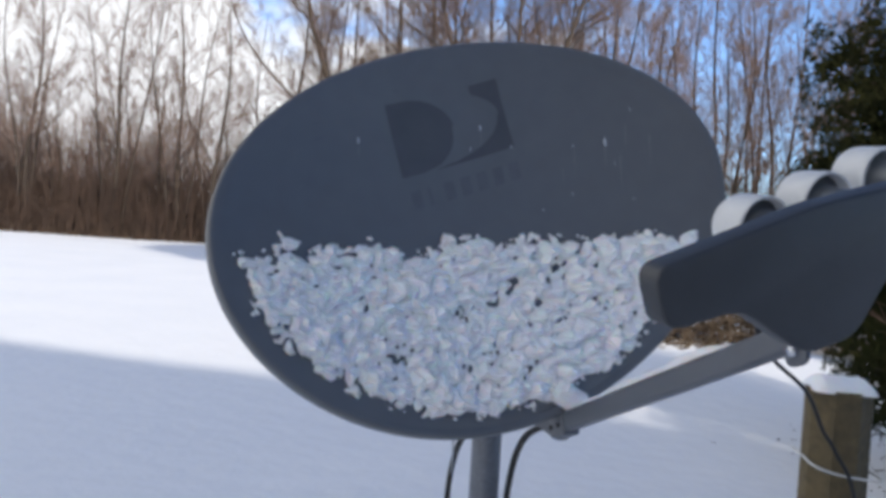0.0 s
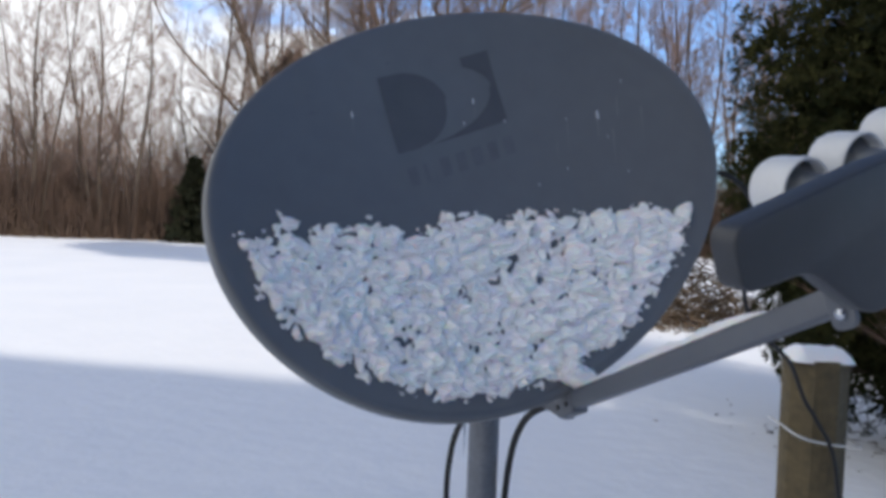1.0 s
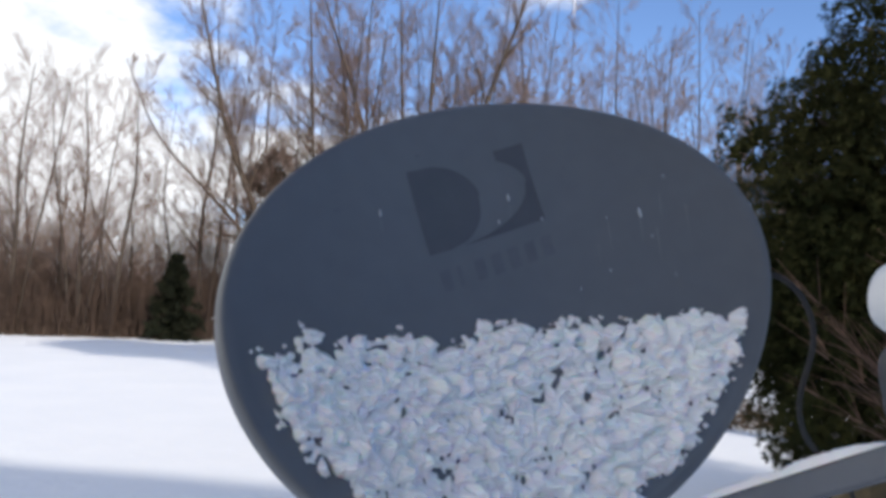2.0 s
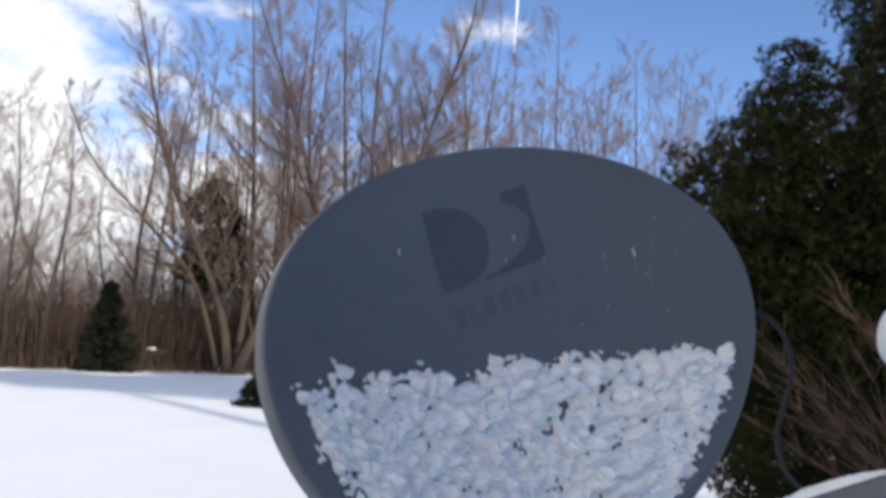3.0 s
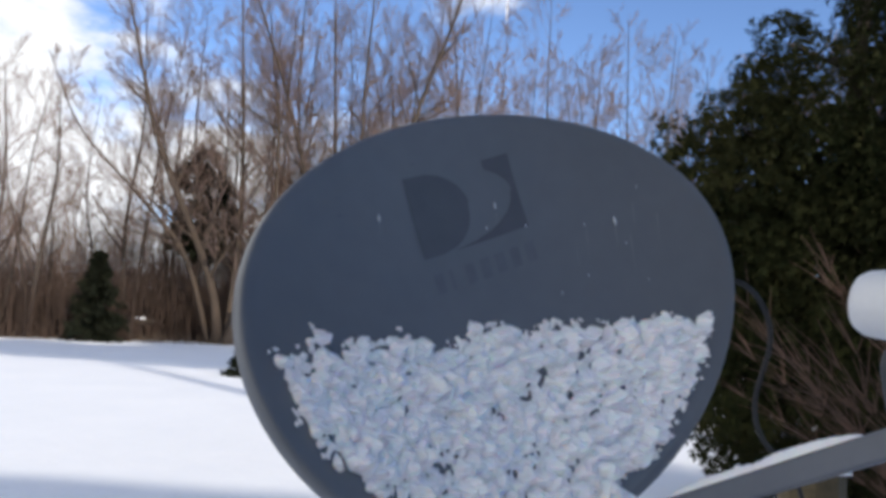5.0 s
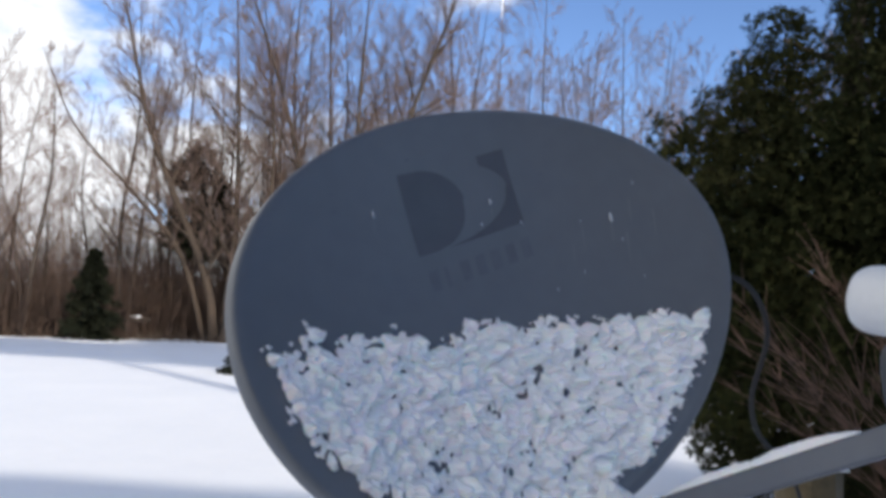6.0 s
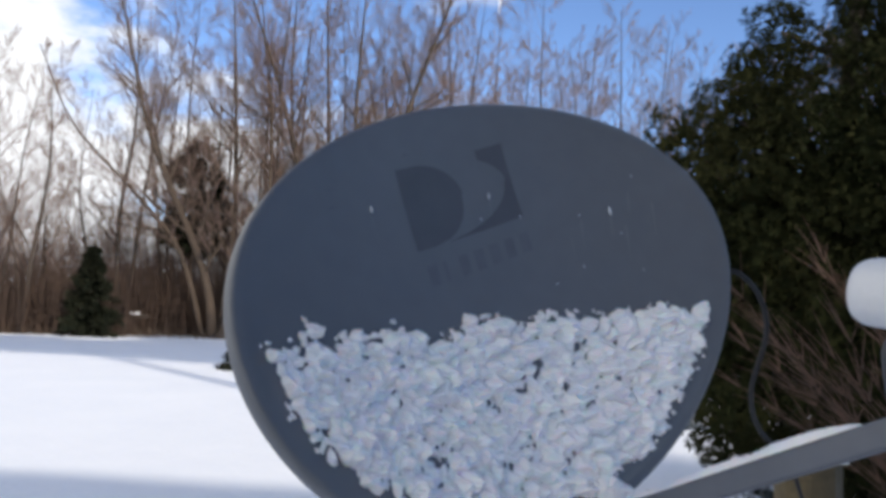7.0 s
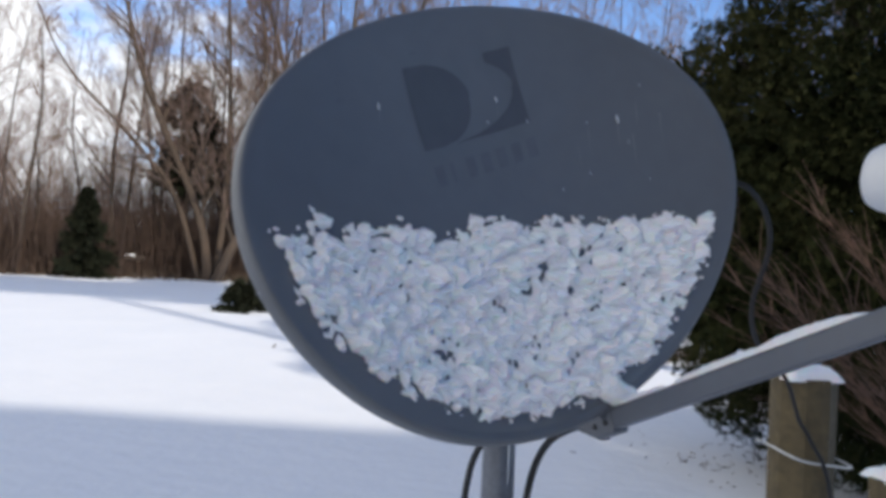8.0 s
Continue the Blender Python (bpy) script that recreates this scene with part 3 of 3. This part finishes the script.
def tree_meshes(seed, stems, depth=3, up=0.5, spread=1.0, bark=BARK):
    """Stems: (base x, base y, path as offsets with heights, radius)."""
    rng = random.Random(seed)
    v, f, tv, tf = [], [], [], []
    for bx, by, points, radius in stems:
        path = smooth_path([(bx, by, -0.1)] + [(bx + x, by + rng.uniform(-0.3, 0.3), z) for x, z in points], 5)
        k = len(path)
        rad = [radius * (1.25 if i == 0 else 1) * (1 - 0.88 * i / (k - 1)) for i in range(k)]
        tube(path, rad, 8, v, f, False)
        total = points[-1][1]
        for i in range(int(total * 2.0)):
            t = 0.22 + 0.77 * (i + rng.random()) / int(total * 2.0)
            j = min(int(t * (k - 1)), k - 2)
            p = path[j].lerp(path[j + 1], t * (k - 1) - j)
            axis = (path[j + 1] - path[j]).normalized()
            a = rng.uniform(0, math.tau)
            out = axis.cross(Vector((math.cos(a), math.sin(a), 0.2))).normalized()
            ln = total * rng.uniform(0.13, 0.30) * (1.25 - 0.75 * t)
            bough(rng, v, f, tv, tf, p, axis * 0.75 + out * rng.uniform(0.6, 1.1) * spread, ln, max(0.012, rad[j] * 0.42), depth - 1, up, spread)
    return mesh("trunk", v, f, bark), mesh("crown", tv, tf, TWIG)


def plant(meshes, x, y, turn=0, size=1.0, label="tall bare leafless tree at the edge of a snowy lawn"):
    ob = tagged(new("bare_tree"), label, "tree", "bare trees along the lawn")
    ob.matrix_basis = pose(x, y, -0.03, 0, 0, turn) @ Matrix.Scale(size, 4)
    part("trunk", meshes[0], ob)
    part("crown", meshes[1], ob, "bare brown twigs")
    return ob


# single trees that stand out, by the plan
big = tree_meshes(11, [(0.0, 0, [(-0.5, 2.6), (-2.6, 7.4), (-3.5, 10.5), (-4.6, 15.5)], 0.20), (0.2, 0.3, [(0.3, 4), (0.2, 9), (-0.2, 15)], 0.16), (-0.4, 0.4, [(-1.0, 3.2), (-2.6, 5.2), (-5.2, 8.0), (-6.6, 11.0)], 0.12)], 3, 0.45, 1.0, BARK_LIGHT)
plant(big, -4.5, 32, label="big bare multi-stemmed tree with tan bark leaning over snow")
crook = tree_meshes(12, [(0.0, 0, [(0.7, 1.6), (1.3, 3.4), (1.6, 6.0), (1.5, 10.0)], 0.22)], 3, 0.5, 0.9, BARK_LIGHT)
plant(crook, -4.2, 31.4, label="bare tree with a crooked tan trunk on snow")
vee = tree_meshes(13, [(0.0, 0, [(-0.3, 4), (-1.3, 8), (-2.2, 11), (-3.8, 15.5)], 0.19), (0.3, 0.2, [(0.1, 4), (-0.2, 9), (-0.5, 15.5)], 0.16)], 3, 0.55, 0.85)
plant(vee, -0.6, 32.4, label="bare tree with two tall grey stems")
fork = tree_meshes(14, [(0.0, 0, [(0.0, 4), (-0.3, 9), (0.0, 15.5)], 0.19), (0.2, 0.2, [(0.6, 5), (1.5, 9), (3.2, 14), (3.6, 16)], 0.18)], 3, 0.55, 0.85)
plant(fork, 0.9, 32, label="bare tree forking into a wide vee")
tall = tree_meshes(15, [(0.0, 0, [(0.1, 4), (0.3, 9), (0.5, 14)], 0.15), (0.35, 0.3, [(0.5, 4), (1.4, 9), (2.0, 13)], 0.10), (-0.3, 0.3, [(-0.5, 4), (-1.2, 9), (-1.7, 13)], 0.09)], 3, 0.5, 0.9)
plant(tall, -15.4, 32, 0, 0.76)
plant(tall, -12.7, 32.3, 170, 0.74)
thin = tree_meshes(16, [(0.0, 0, [(0.3, 3), (0.7, 6.5), (0.6, 10)], 0.12), (0.1, 0.1, [(-0.5, 3.4), (-1.2, 5.4), (-1.6, 8)], 0.06)], 3, 0.6, 0.8)
plant(thin, -11.4, 31.8, 0, 0.95)
plant(tall, -19.2, 32.5, 80, 0.78)
# the wood behind
slim = tree_meshes(17, [(0, 0, [(0.3, 4), (-0.2, 8), (0.3, 13.5)], 0.10)], 3, 0.4, 0.95)
slim_b = tree_meshes(18, [(0, 0, [(-0.2, 4), (0.2, 8), (0.0, 12.5)], 0.10), (0.2, 0.2, [(0.3, 4), (0.8, 8), (1.4, 12)], 0.08)], 3, 0.45, 0.9)
bushy = tree_meshes(19, [(0, 0, [(0.2, 3), (0.1, 6), (0.4, 11)], 0.12), (0.1, 0.1, [(-0.5, 4), (-1.0, 8), (-1.6, 11)], 0.08)], 3, 0.35, 1.05)
rng = random.Random(4)
for row, (y0, y1, step) in enumerate(((34, 37, 1.5), (39, 46, 2.7))):
    x = -34.0
    while x < 30:
        left = x < -9
        plant((slim, slim_b, bushy)[rng.randrange(3)], x + rng.uniform(-0.4, 0.4), rng.uniform(y0, y1), rng.uniform(0, 360), (rng.uniform(0.55, 0.74) if left else rng.uniform(0.98, 1.18)) * (1 + 0.2 * row), "slim bare tree in the wood behind the lawn")
        x += step * rng.uniform(0.7, 1.5) * (2.1 if left else (0.75 if x > 1 else 1.0))


for k, (x, y, turn, size) in enumerate(((-2.7, 33.2, 120, 1.2), (-1.9, 34.6, 200, 1.35), (2.5, 33.5, 10, 1.16), (4.4, 34.0, 300, 1.18))):
    plant((bushy, slim_b)[k % 2], x, y, turn, size, "slim bare tree with a dense fan of fine twigs")


# ---------------------------------------------------------------- thicket, far woods
def build_thicket():
    rng = random.Random(9)
    v, f = [], []
    for i in range(17000):
        x = rng.uniform(-36, 26)
        y = rng.uniform(30.9 if x < -7.5 else 32.6, 37.5)
        h = (0.7 + 3.2 * rng.random() ** 1.5) * (0.9 + 0.5 * noise.noise((x * 0.35, 0, 4)))
        p = Vector((x, y, -0.05))
        q = p + Vector((rng.uniform(-0.35, 0.35), rng.uniform(-0.2, 0.2), h * 0.6))
        s = q + Vector((rng.gauss(0, 0.55), rng.uniform(-0.3, 0.3), h * rng.uniform(0.15, 0.55)))
        tube([p, q, s], [rng.uniform(0.014, 0.03), 0.016, 0.005], 3, v, f, False)
    thing("thicket", mesh("thicket", v, f, BRUSH), "dense brown leafless thicket at the edge of the lawn", "bushes", kind="stuff")
    # taller saplings further in
    v, f = [], []
    for i in range(7000):
        x, y = rng.uniform(-42, 34 if i < 6000 else -1), rng.uniform(38, 47)
        h = (rng.uniform(1.8, 6.2) if i < 6000 else rng.uniform(3.5, 7.5)) * (0.9 + 0.3 * noise.noise((x * 0.25, 2, 4)))
        p = Vector((x, y, -0.05))
        q = p + Vector((rng.uniform(-0.4, 0.4), 0, h * 0.5))
        s = q + Vector((rng.uniform(-0.6, 0.6), 0, h * 0.5))
        tube([p, q, s], [rng.uniform(0.014, 0.03), 0.016, 0.006], 3, v, f, False)
        for k in range(5):
            b = q.lerp(s, rng.random()) if k else p.lerp(q, 0.7)
            tube([b, b + Vector((rng.uniform(-0.8, 0.8), rng.uniform(-0.3, 0.3), rng.uniform(0.4, 1.2)))], [0.010, 0.004], 3, v, f, False)
    thing("saplings", mesh("saplings", v, f, TWIG), "tangle of slim brown saplings deep in the wood", "saplings", kind="stuff")
    verts, faces, n = [], [], 500
    for i in range(n + 1):
        x = -110 + 220 * i / n
        h = 1.7 + 0.5 * noise.noise((x * 0.2, 1, 1)) + 0.15 * noise.noise((x * 2.1, 5, 1)) + 0.25 * noise.noise((x * 9, 9, 1))
        y = 50 + 1.5 * noise.noise((x * 0.1, 3, 3))
        verts += [(x, y - 1.5, -0.2), (x, y - 0.9 + 0.3 * noise.noise((x * 3, 2, 2)), h * 0.6), (x, y, h), (x, y + 2, -0.2)]
    for i in range(n):
        for j in range(3):
            a = i * 4 + j
            faces.append((a, a + 4, a + 5, a + 1))
    thing("far_woods", mesh("far_woods", verts, faces, WOODS), "far bank of brown winter woods", "woods", kind="stuff")
    v, f = [], []
    for i in range(2600):
        x, y = rng.uniform(-32, 22), rng.uniform(30.7, 33.0)
        p = Vector((x, y, -0.05))
        h = rng.uniform(0.05, 0.4)
        tube([p, p + Vector((rng.uniform(-0.25, 0.25), rng.uniform(-0.2, 0.2), h))], [0.02, 0.005], 3, v, f, False)
    thing("dry_grass", mesh("dry_grass", v, f, LITTER), "dry tan grass poking out of the snow under the trees", "grass", kind="stuff")


build_thicket()


# ---------------------------------------------------------------- evergreens
def sprays(rng, v, f, p, out, size, leaves=4):
    """A small fan of scale-like leaves."""
    d = (out + Vector((rng.uniform(-1, 1), rng.uniform(-1, 1), rng.uniform(-0.6, 0.6))) * 0.8).normalized()
    s = d.cross(Vector((rng.uniform(-1, 1), rng.uniform(-1, 1), rng.uniform(-1, 1)))).normalized()
    for i in range(leaves):
        a = (i / max(1, leaves - 1) - 0.5) * 1.7
        e = (d * math.cos(a) + s * math.sin(a)).normalized()
        w = e.cross(d.cross(s)).normalized() * size * 0.12
        b = len(v)
        v += [p, p + e * size * 0.5 + w, p + e * size, p + e * size * 0.5 - w]
        f.append((b, b + 1, b + 2, b + 3))


def evergreen(name, trunk_path, radius, lobes, seed, size, density, mat, label):
    rng = random.Random(seed)
    ob = tagged(new(name), label, "tree")
    ob.matrix_basis = Matrix.Translation(trunk_path[0])
    o = Vector(trunk_path[0])
    path = smooth_path([Vector(p) - o for p in trunk_path], 4)
    tv, tf = tube(path, [radius * (1 - 0.8 * i / (len(path) - 1)) for i in range(len(path))], 8)
    v, f = [], []
    for x, y, z, r in lobes:
        c = Vector((x, y, z)) - o
        j = min(range(len(path)), key=lambda i: (path[i] - c).length + abs(path[i].z - c.z + r * 0.5))
        tube([path[j], path[j].lerp(c, 0.5) + Vector((0, 0, -0.05)), c], [radius * 0.35, radius * 0.2, 0.01], 5, tv, tf, False)
        # dense shaded twigs deep inside
        for i in range(int(density * 0.065 * r * r)):
            d = Vector((rng.gauss(0, 1), rng.gauss(0, 1), rng.gauss(0, 1))).normalized()
            p = c + d * r * rng.uniform(0.1, 0.55)
            if p.z > 0.15:
                sprays(rng, v, f, p, d, size * 3.2, 3)
        for i in range(int(density * r * r)):
            d = Vector((rng.gauss(0, 1), rng.gauss(0, 1), rng.gauss(0, 1))).normalized()
            k = r * (1 + 0.36 * noise.noise(c + d * 1.7) + 0.34 * noise.noise((c + d * r) * 4.5)) * rng.uniform(0.55, 1.0) ** 0.5
            p = c + Vector((d.x, d.y, d.z * 0.95)) * k
            if p.z > 0.15:
                sprays(rng, v, f, p, d + Vector((0, 0, 0.25)), size * rng.uniform(0.6, 1.3), 3)
    part("trunk", mesh("trunk", tv, tf, BARK), ob)
    part("crown", mesh("crown", v, f, mat, False), ob)
    return ob


# some low lobes are added to darken the ground behind the posts
evergreen("evergreen_tree", [(3.56, 4.97, -0.05), (3.59, 4.97, 1.86), (3.63, 4.89, 3.11), (3.79, 4.89, 4.20)], 0.14, [
    (2.27, 4.66, 2.52, 0.33), (2.54, 4.58, 2.10, 0.48), (2.66, 4.66, 2.76, 0.39), (2.97, 4.82, 3.07, 0.41), (3.09, 4.66, 2.49, 0.62), (3.97, 4.74, 3.45, 0.56), (3.40, 4.27, 0.85, 0.66), (3.17, 5.13, 1.32, 0.70), (3.09, 5.21, 2.10, 0.70), (3.79, 4.97, 2.02, 0.70), (4.10, 4.19, 0.77, 0.70), (3.56, 4.50, 2.64, 0.78),
    (2.89, 4.50, 1.47, 0.56), (2.81, 4.43, 0.96, 0.48), (3.56, 4.35, 1.55, 0.82), (4.26, 4.50, 2.33, 0.86), (4.26, 4.66, 3.50, 0.86), (4.33, 4.35, 1.24, 0.78), (4.05, 4.95, 4.10, 0.50), (4.35, 5.25, 4.75, 0.75), (4.6, 5.35, 5.55, 0.5), (2.35, 4.19, 0.69, 0.25), (2.27, 3.96, 0.57, 0.20), (3.01, 4.74, 3.46, 0.26), (3.45, 4.15, 0.45, 0.55), (4.0, 4.1, 0.5, 0.75), (3.35, 4.3, 0.95, 0.5), (2.27, 4.72, 1.75, 0.32), (2.22, 4.68, 1.32, 0.32), (2.52, 4.62, 1.72, 0.45), (2.52, 4.62, 1.25, 0.42), (2.57, 4.72, 0.92, 0.34), (2.78, 4.6, 0.52, 0.36), (3.1, 4.4, 0.42, 0.45), (2.65, 4.65, 1.0, 0.40), (2.98, 3.62, 0.36, 0.36), (3.35, 3.75, 0.42, 0.46)],
    21, 0.042, 9000, NEEDLE, "large dark green evergreen tree beside the snowy lawn")


def conifer(x, y, height, width, seed, label):
    """Whorls of drooping boughs, set on a straight stem."""
    rng = random.Random(seed)
    ob = tagged(new("conifer"), label, "tree")
    ob.matrix_basis = pose(x, y, -0.03)
    tv, tf = tube([Vector((0, 0, 0)), Vector((0, 0, height * 0.5)), Vector((0, 0, height))], [height * 0.02, height * 0.012, 0.006], 6)
    v, f = [], []
    for i in range(int(height * 34)):
        t = (i + rng.random()) / int(height * 34)
        z = height * (0.04 + 0.95 * t)
        a = rng.uniform(0, math.tau)
        ln = width * (1 - t) ** 0.8 * rng.uniform(0.6, 1.1) + 0.08
        for k in range(10):
            s = k / 9
            p = Vector((math.cos(a) * ln * s, math.sin(a) * ln * s, z - 0.25 * ln * s))
            for _ in range(3):
                sprays(rng, v, f, p, Vector((math.cos(a), math.sin(a), -0.2)), 0.22, 3)
    part("trunk", mesh("trunk", tv, tf, BARK), ob)
    part("crown", mesh("crown", v, f, SPRUCE, False), ob)


conifer(-8.66, 30.65, 3.2, 1.25, 31, "small dark green conifer at the edge of the lawn")
evergreen("pine", [(-6.0, 36.0, -0.05), (-6.1, 36.0, 3), (-5.9, 36.0, 6), (-6.0, 36.0, 8)], 0.13, [
    (-6.4, 36, 5.0, 0.8), (-5.6, 36, 6.4, 0.75), (-6.6, 36, 6.9, 0.65), (-5.8, 36, 4.0, 0.8), (-6.0, 36, 7.7, 0.5), (-7.0, 36, 4.3, 0.55), (-5.1, 36, 5.2, 0.6)],
    32, 0.24, 700, SPRUCE, "dark ragged pine standing among bare trees")
# unseen tall pines added past the evergreen: their crowns shade the far lawn
for k, (px, py, lo, hi) in enumerate(((4.9, 2.2, 12.5, 16.0), (7.6, 4.0, 10.0, 14.5), (11.6, 6.3, 9.0, 14.0), (10.0, 3.3, 12.0, 17.0))):
    lobes = [(px + 1.1 * math.cos(2.4 * i + k), py + 1.1 * math.sin(2.4 * i + k), lo + (hi - lo) * (i + 0.5) / 8, 1.5 - 0.1 * i) for i in range(8)]
    evergreen("pine", [(px, py, -0.05), (px + 0.1, py, lo * 0.5), (px, py + 0.1, lo), (px, py, hi)], 0.24, lobes, 60 + k, 0.34, 330, SPRUCE, "unseen tall dark pine with a high crown, added to shade the lawn")
conifer(-1.75, 17.2, 0.62, 0.75, 33, "low dark green conifer on the snow")


# ---------------------------------------------------------------- bare shrub, brush pile, contrail
def build_shrub():
    rng = random.Random(41)
    ob = tagged(new("bare_shrub"), "bare brown shrub with long thin arching twigs", "shrub")
    base = Vector((3.3, 2.62, 0))
    ob.matrix_basis = Matrix.Translation(base)
    for i in range(86):
        v, f = [], []
        a = rng.uniform(math.radians(125), math.radians(230)) if i % 4 else rng.uniform(0, math.tau)
        lean = rng.uniform(0.2, 1.15)
        h = rng.uniform(1.1, 2.1)
        d = Vector((math.cos(a) * lean, math.sin(a) * lean * 0.7, 1)).normalized()
        p = Vector((rng.uniform(-0.3, 0.3), rng.uniform(-0.25, 0.25), -0.03))
        pts = [p]
        for k in range(7):
            d = (d + Vector((rng.uniform(-1, 1), rng.uniform(-1, 1), rng.uniform(-0.6, 0.5))) * 0.10 + Vector((math.cos(a), math.sin(a), 0)) * 0.03).normalized()
            pts.append(pts[-1] + d * h / 7)
        tube(pts, [0.0050 * (1 - 0.8 * k / 7) for k in range(8)], 5, v, f, False)
        for k in range(1, 8):
            for _ in range(5):
                e = (d + Vector((rng.uniform(-1, 1), rng.uniform(-1, 1), rng.uniform(-0.3, 0.6))) * 0.65).normalized()
                q = pts[k] + e * rng.uniform(0.08, 0.30)
                tube([pts[k], (pts[k] + q) / 2 + Vector((0, 0, 0.008)), q], [0.0026, 0.0020, 0.0010], 3, v, f, False)
        part("branch", mesh("branch", v, f, SHRUB), ob)


build_shrub()


def build_brush_pile():
    rng = random.Random(51)
    v, f = [], []
    for i in range(3000):
        x, y = rng.gauss(0, 0.95), rng.gauss(0, 0.4)
        top = 1.2 * math.exp(-(x * x) / 1.8 - y * y / 0.3)
        p = Vector((x, y, rng.uniform(0, top)))
        d = Vector((rng.uniform(-1, 1), rng.uniform(-1, 1), rng.uniform(-0.35, 0.5))).normalized() * rng.uniform(0.1, 0.35)
        tube([p - d * 0.5, p + d * 0.5], [0.012, 0.005], 3, v, f, False)
    thing("brush_pile", mesh("brush_pile", v, f, LITTER), "pile of dry brown brush and leaves on snow", "brush", kind="stuff", m=pose(3.2, 10.8, -0.03))


build_brush_pile()
v, f = tube(smooth_path([(78, 400, 149), (78.5, 400, 165), (80, 400, 190), (83, 400, 220)], 6), [0.1, 0.3, 0.4] + [0.5] * 16, 8)
thing("contrail", mesh("contrail", v, f, CLOUD), "short white vapour trail in the blue sky", "contrail", kind="structure")


def build_fallen_limbs():
    for x0, z0, x1, z1 in ((-10.2, 2.75, -6.6, 3.25), (-10.1, 2.45, -7.4, 2.85)):
        v, f = tube(smooth_path([(x0, 31.6, z0), ((x0 + x1) / 2, 31.5, (z0 + z1) / 2 - 0.06), (x1, 31.7, z1)], 5), [0.010] * 6 + [0.008] * 4 + [0.006], 5)
        thing("hanging_limb", mesh("hanging_limb", v, f, GALV), "long thin pale leaning limb", "branch", "snowy limbs in the thicket")
    thing("log", lump("log", 0.5, 0.22, 0.09, SNOW, 2.2, 30, 10, 0.5), "log under a cover of snow", "log", m=pose(-7.6, 32.9, 0.78) @ Matrix.Scale(0.85, 4))
    v, f = tube([Vector((-8.1, 32.9, 0.66)), Vector((-7.1, 32.95, 0.7))], [0.13, 0.11], 8)
    thing("log", mesh("log", v, f, BARK), "fallen grey log caught in the thicket", "log")


build_fallen_limbs()


def build_litter():
    rng = random.Random(61)
    v, f = [], []
    for i in range(100):
        x, y = rng.gauss(2.75, 0.35), rng.gauss(4.6, 0.4)
        p = Vector((x, y, lawn_height(x, y) + 0.004))
        d = Vector((rng.uniform(-1, 1), rng.uniform(-1, 1), rng.uniform(-0.05, 0.25))).normalized() * rng.uniform(0.015, 0.07)
        tube([p, p + d], [rng.uniform(0.003, 0.006), 0.002], 3, v, f, False)
    thing("twig_litter", mesh("twig_litter", v, f, BRUSH), "dark twigs and leaf bits scattered on snow under the evergreen", "litter", kind="stuff")


build_litter()
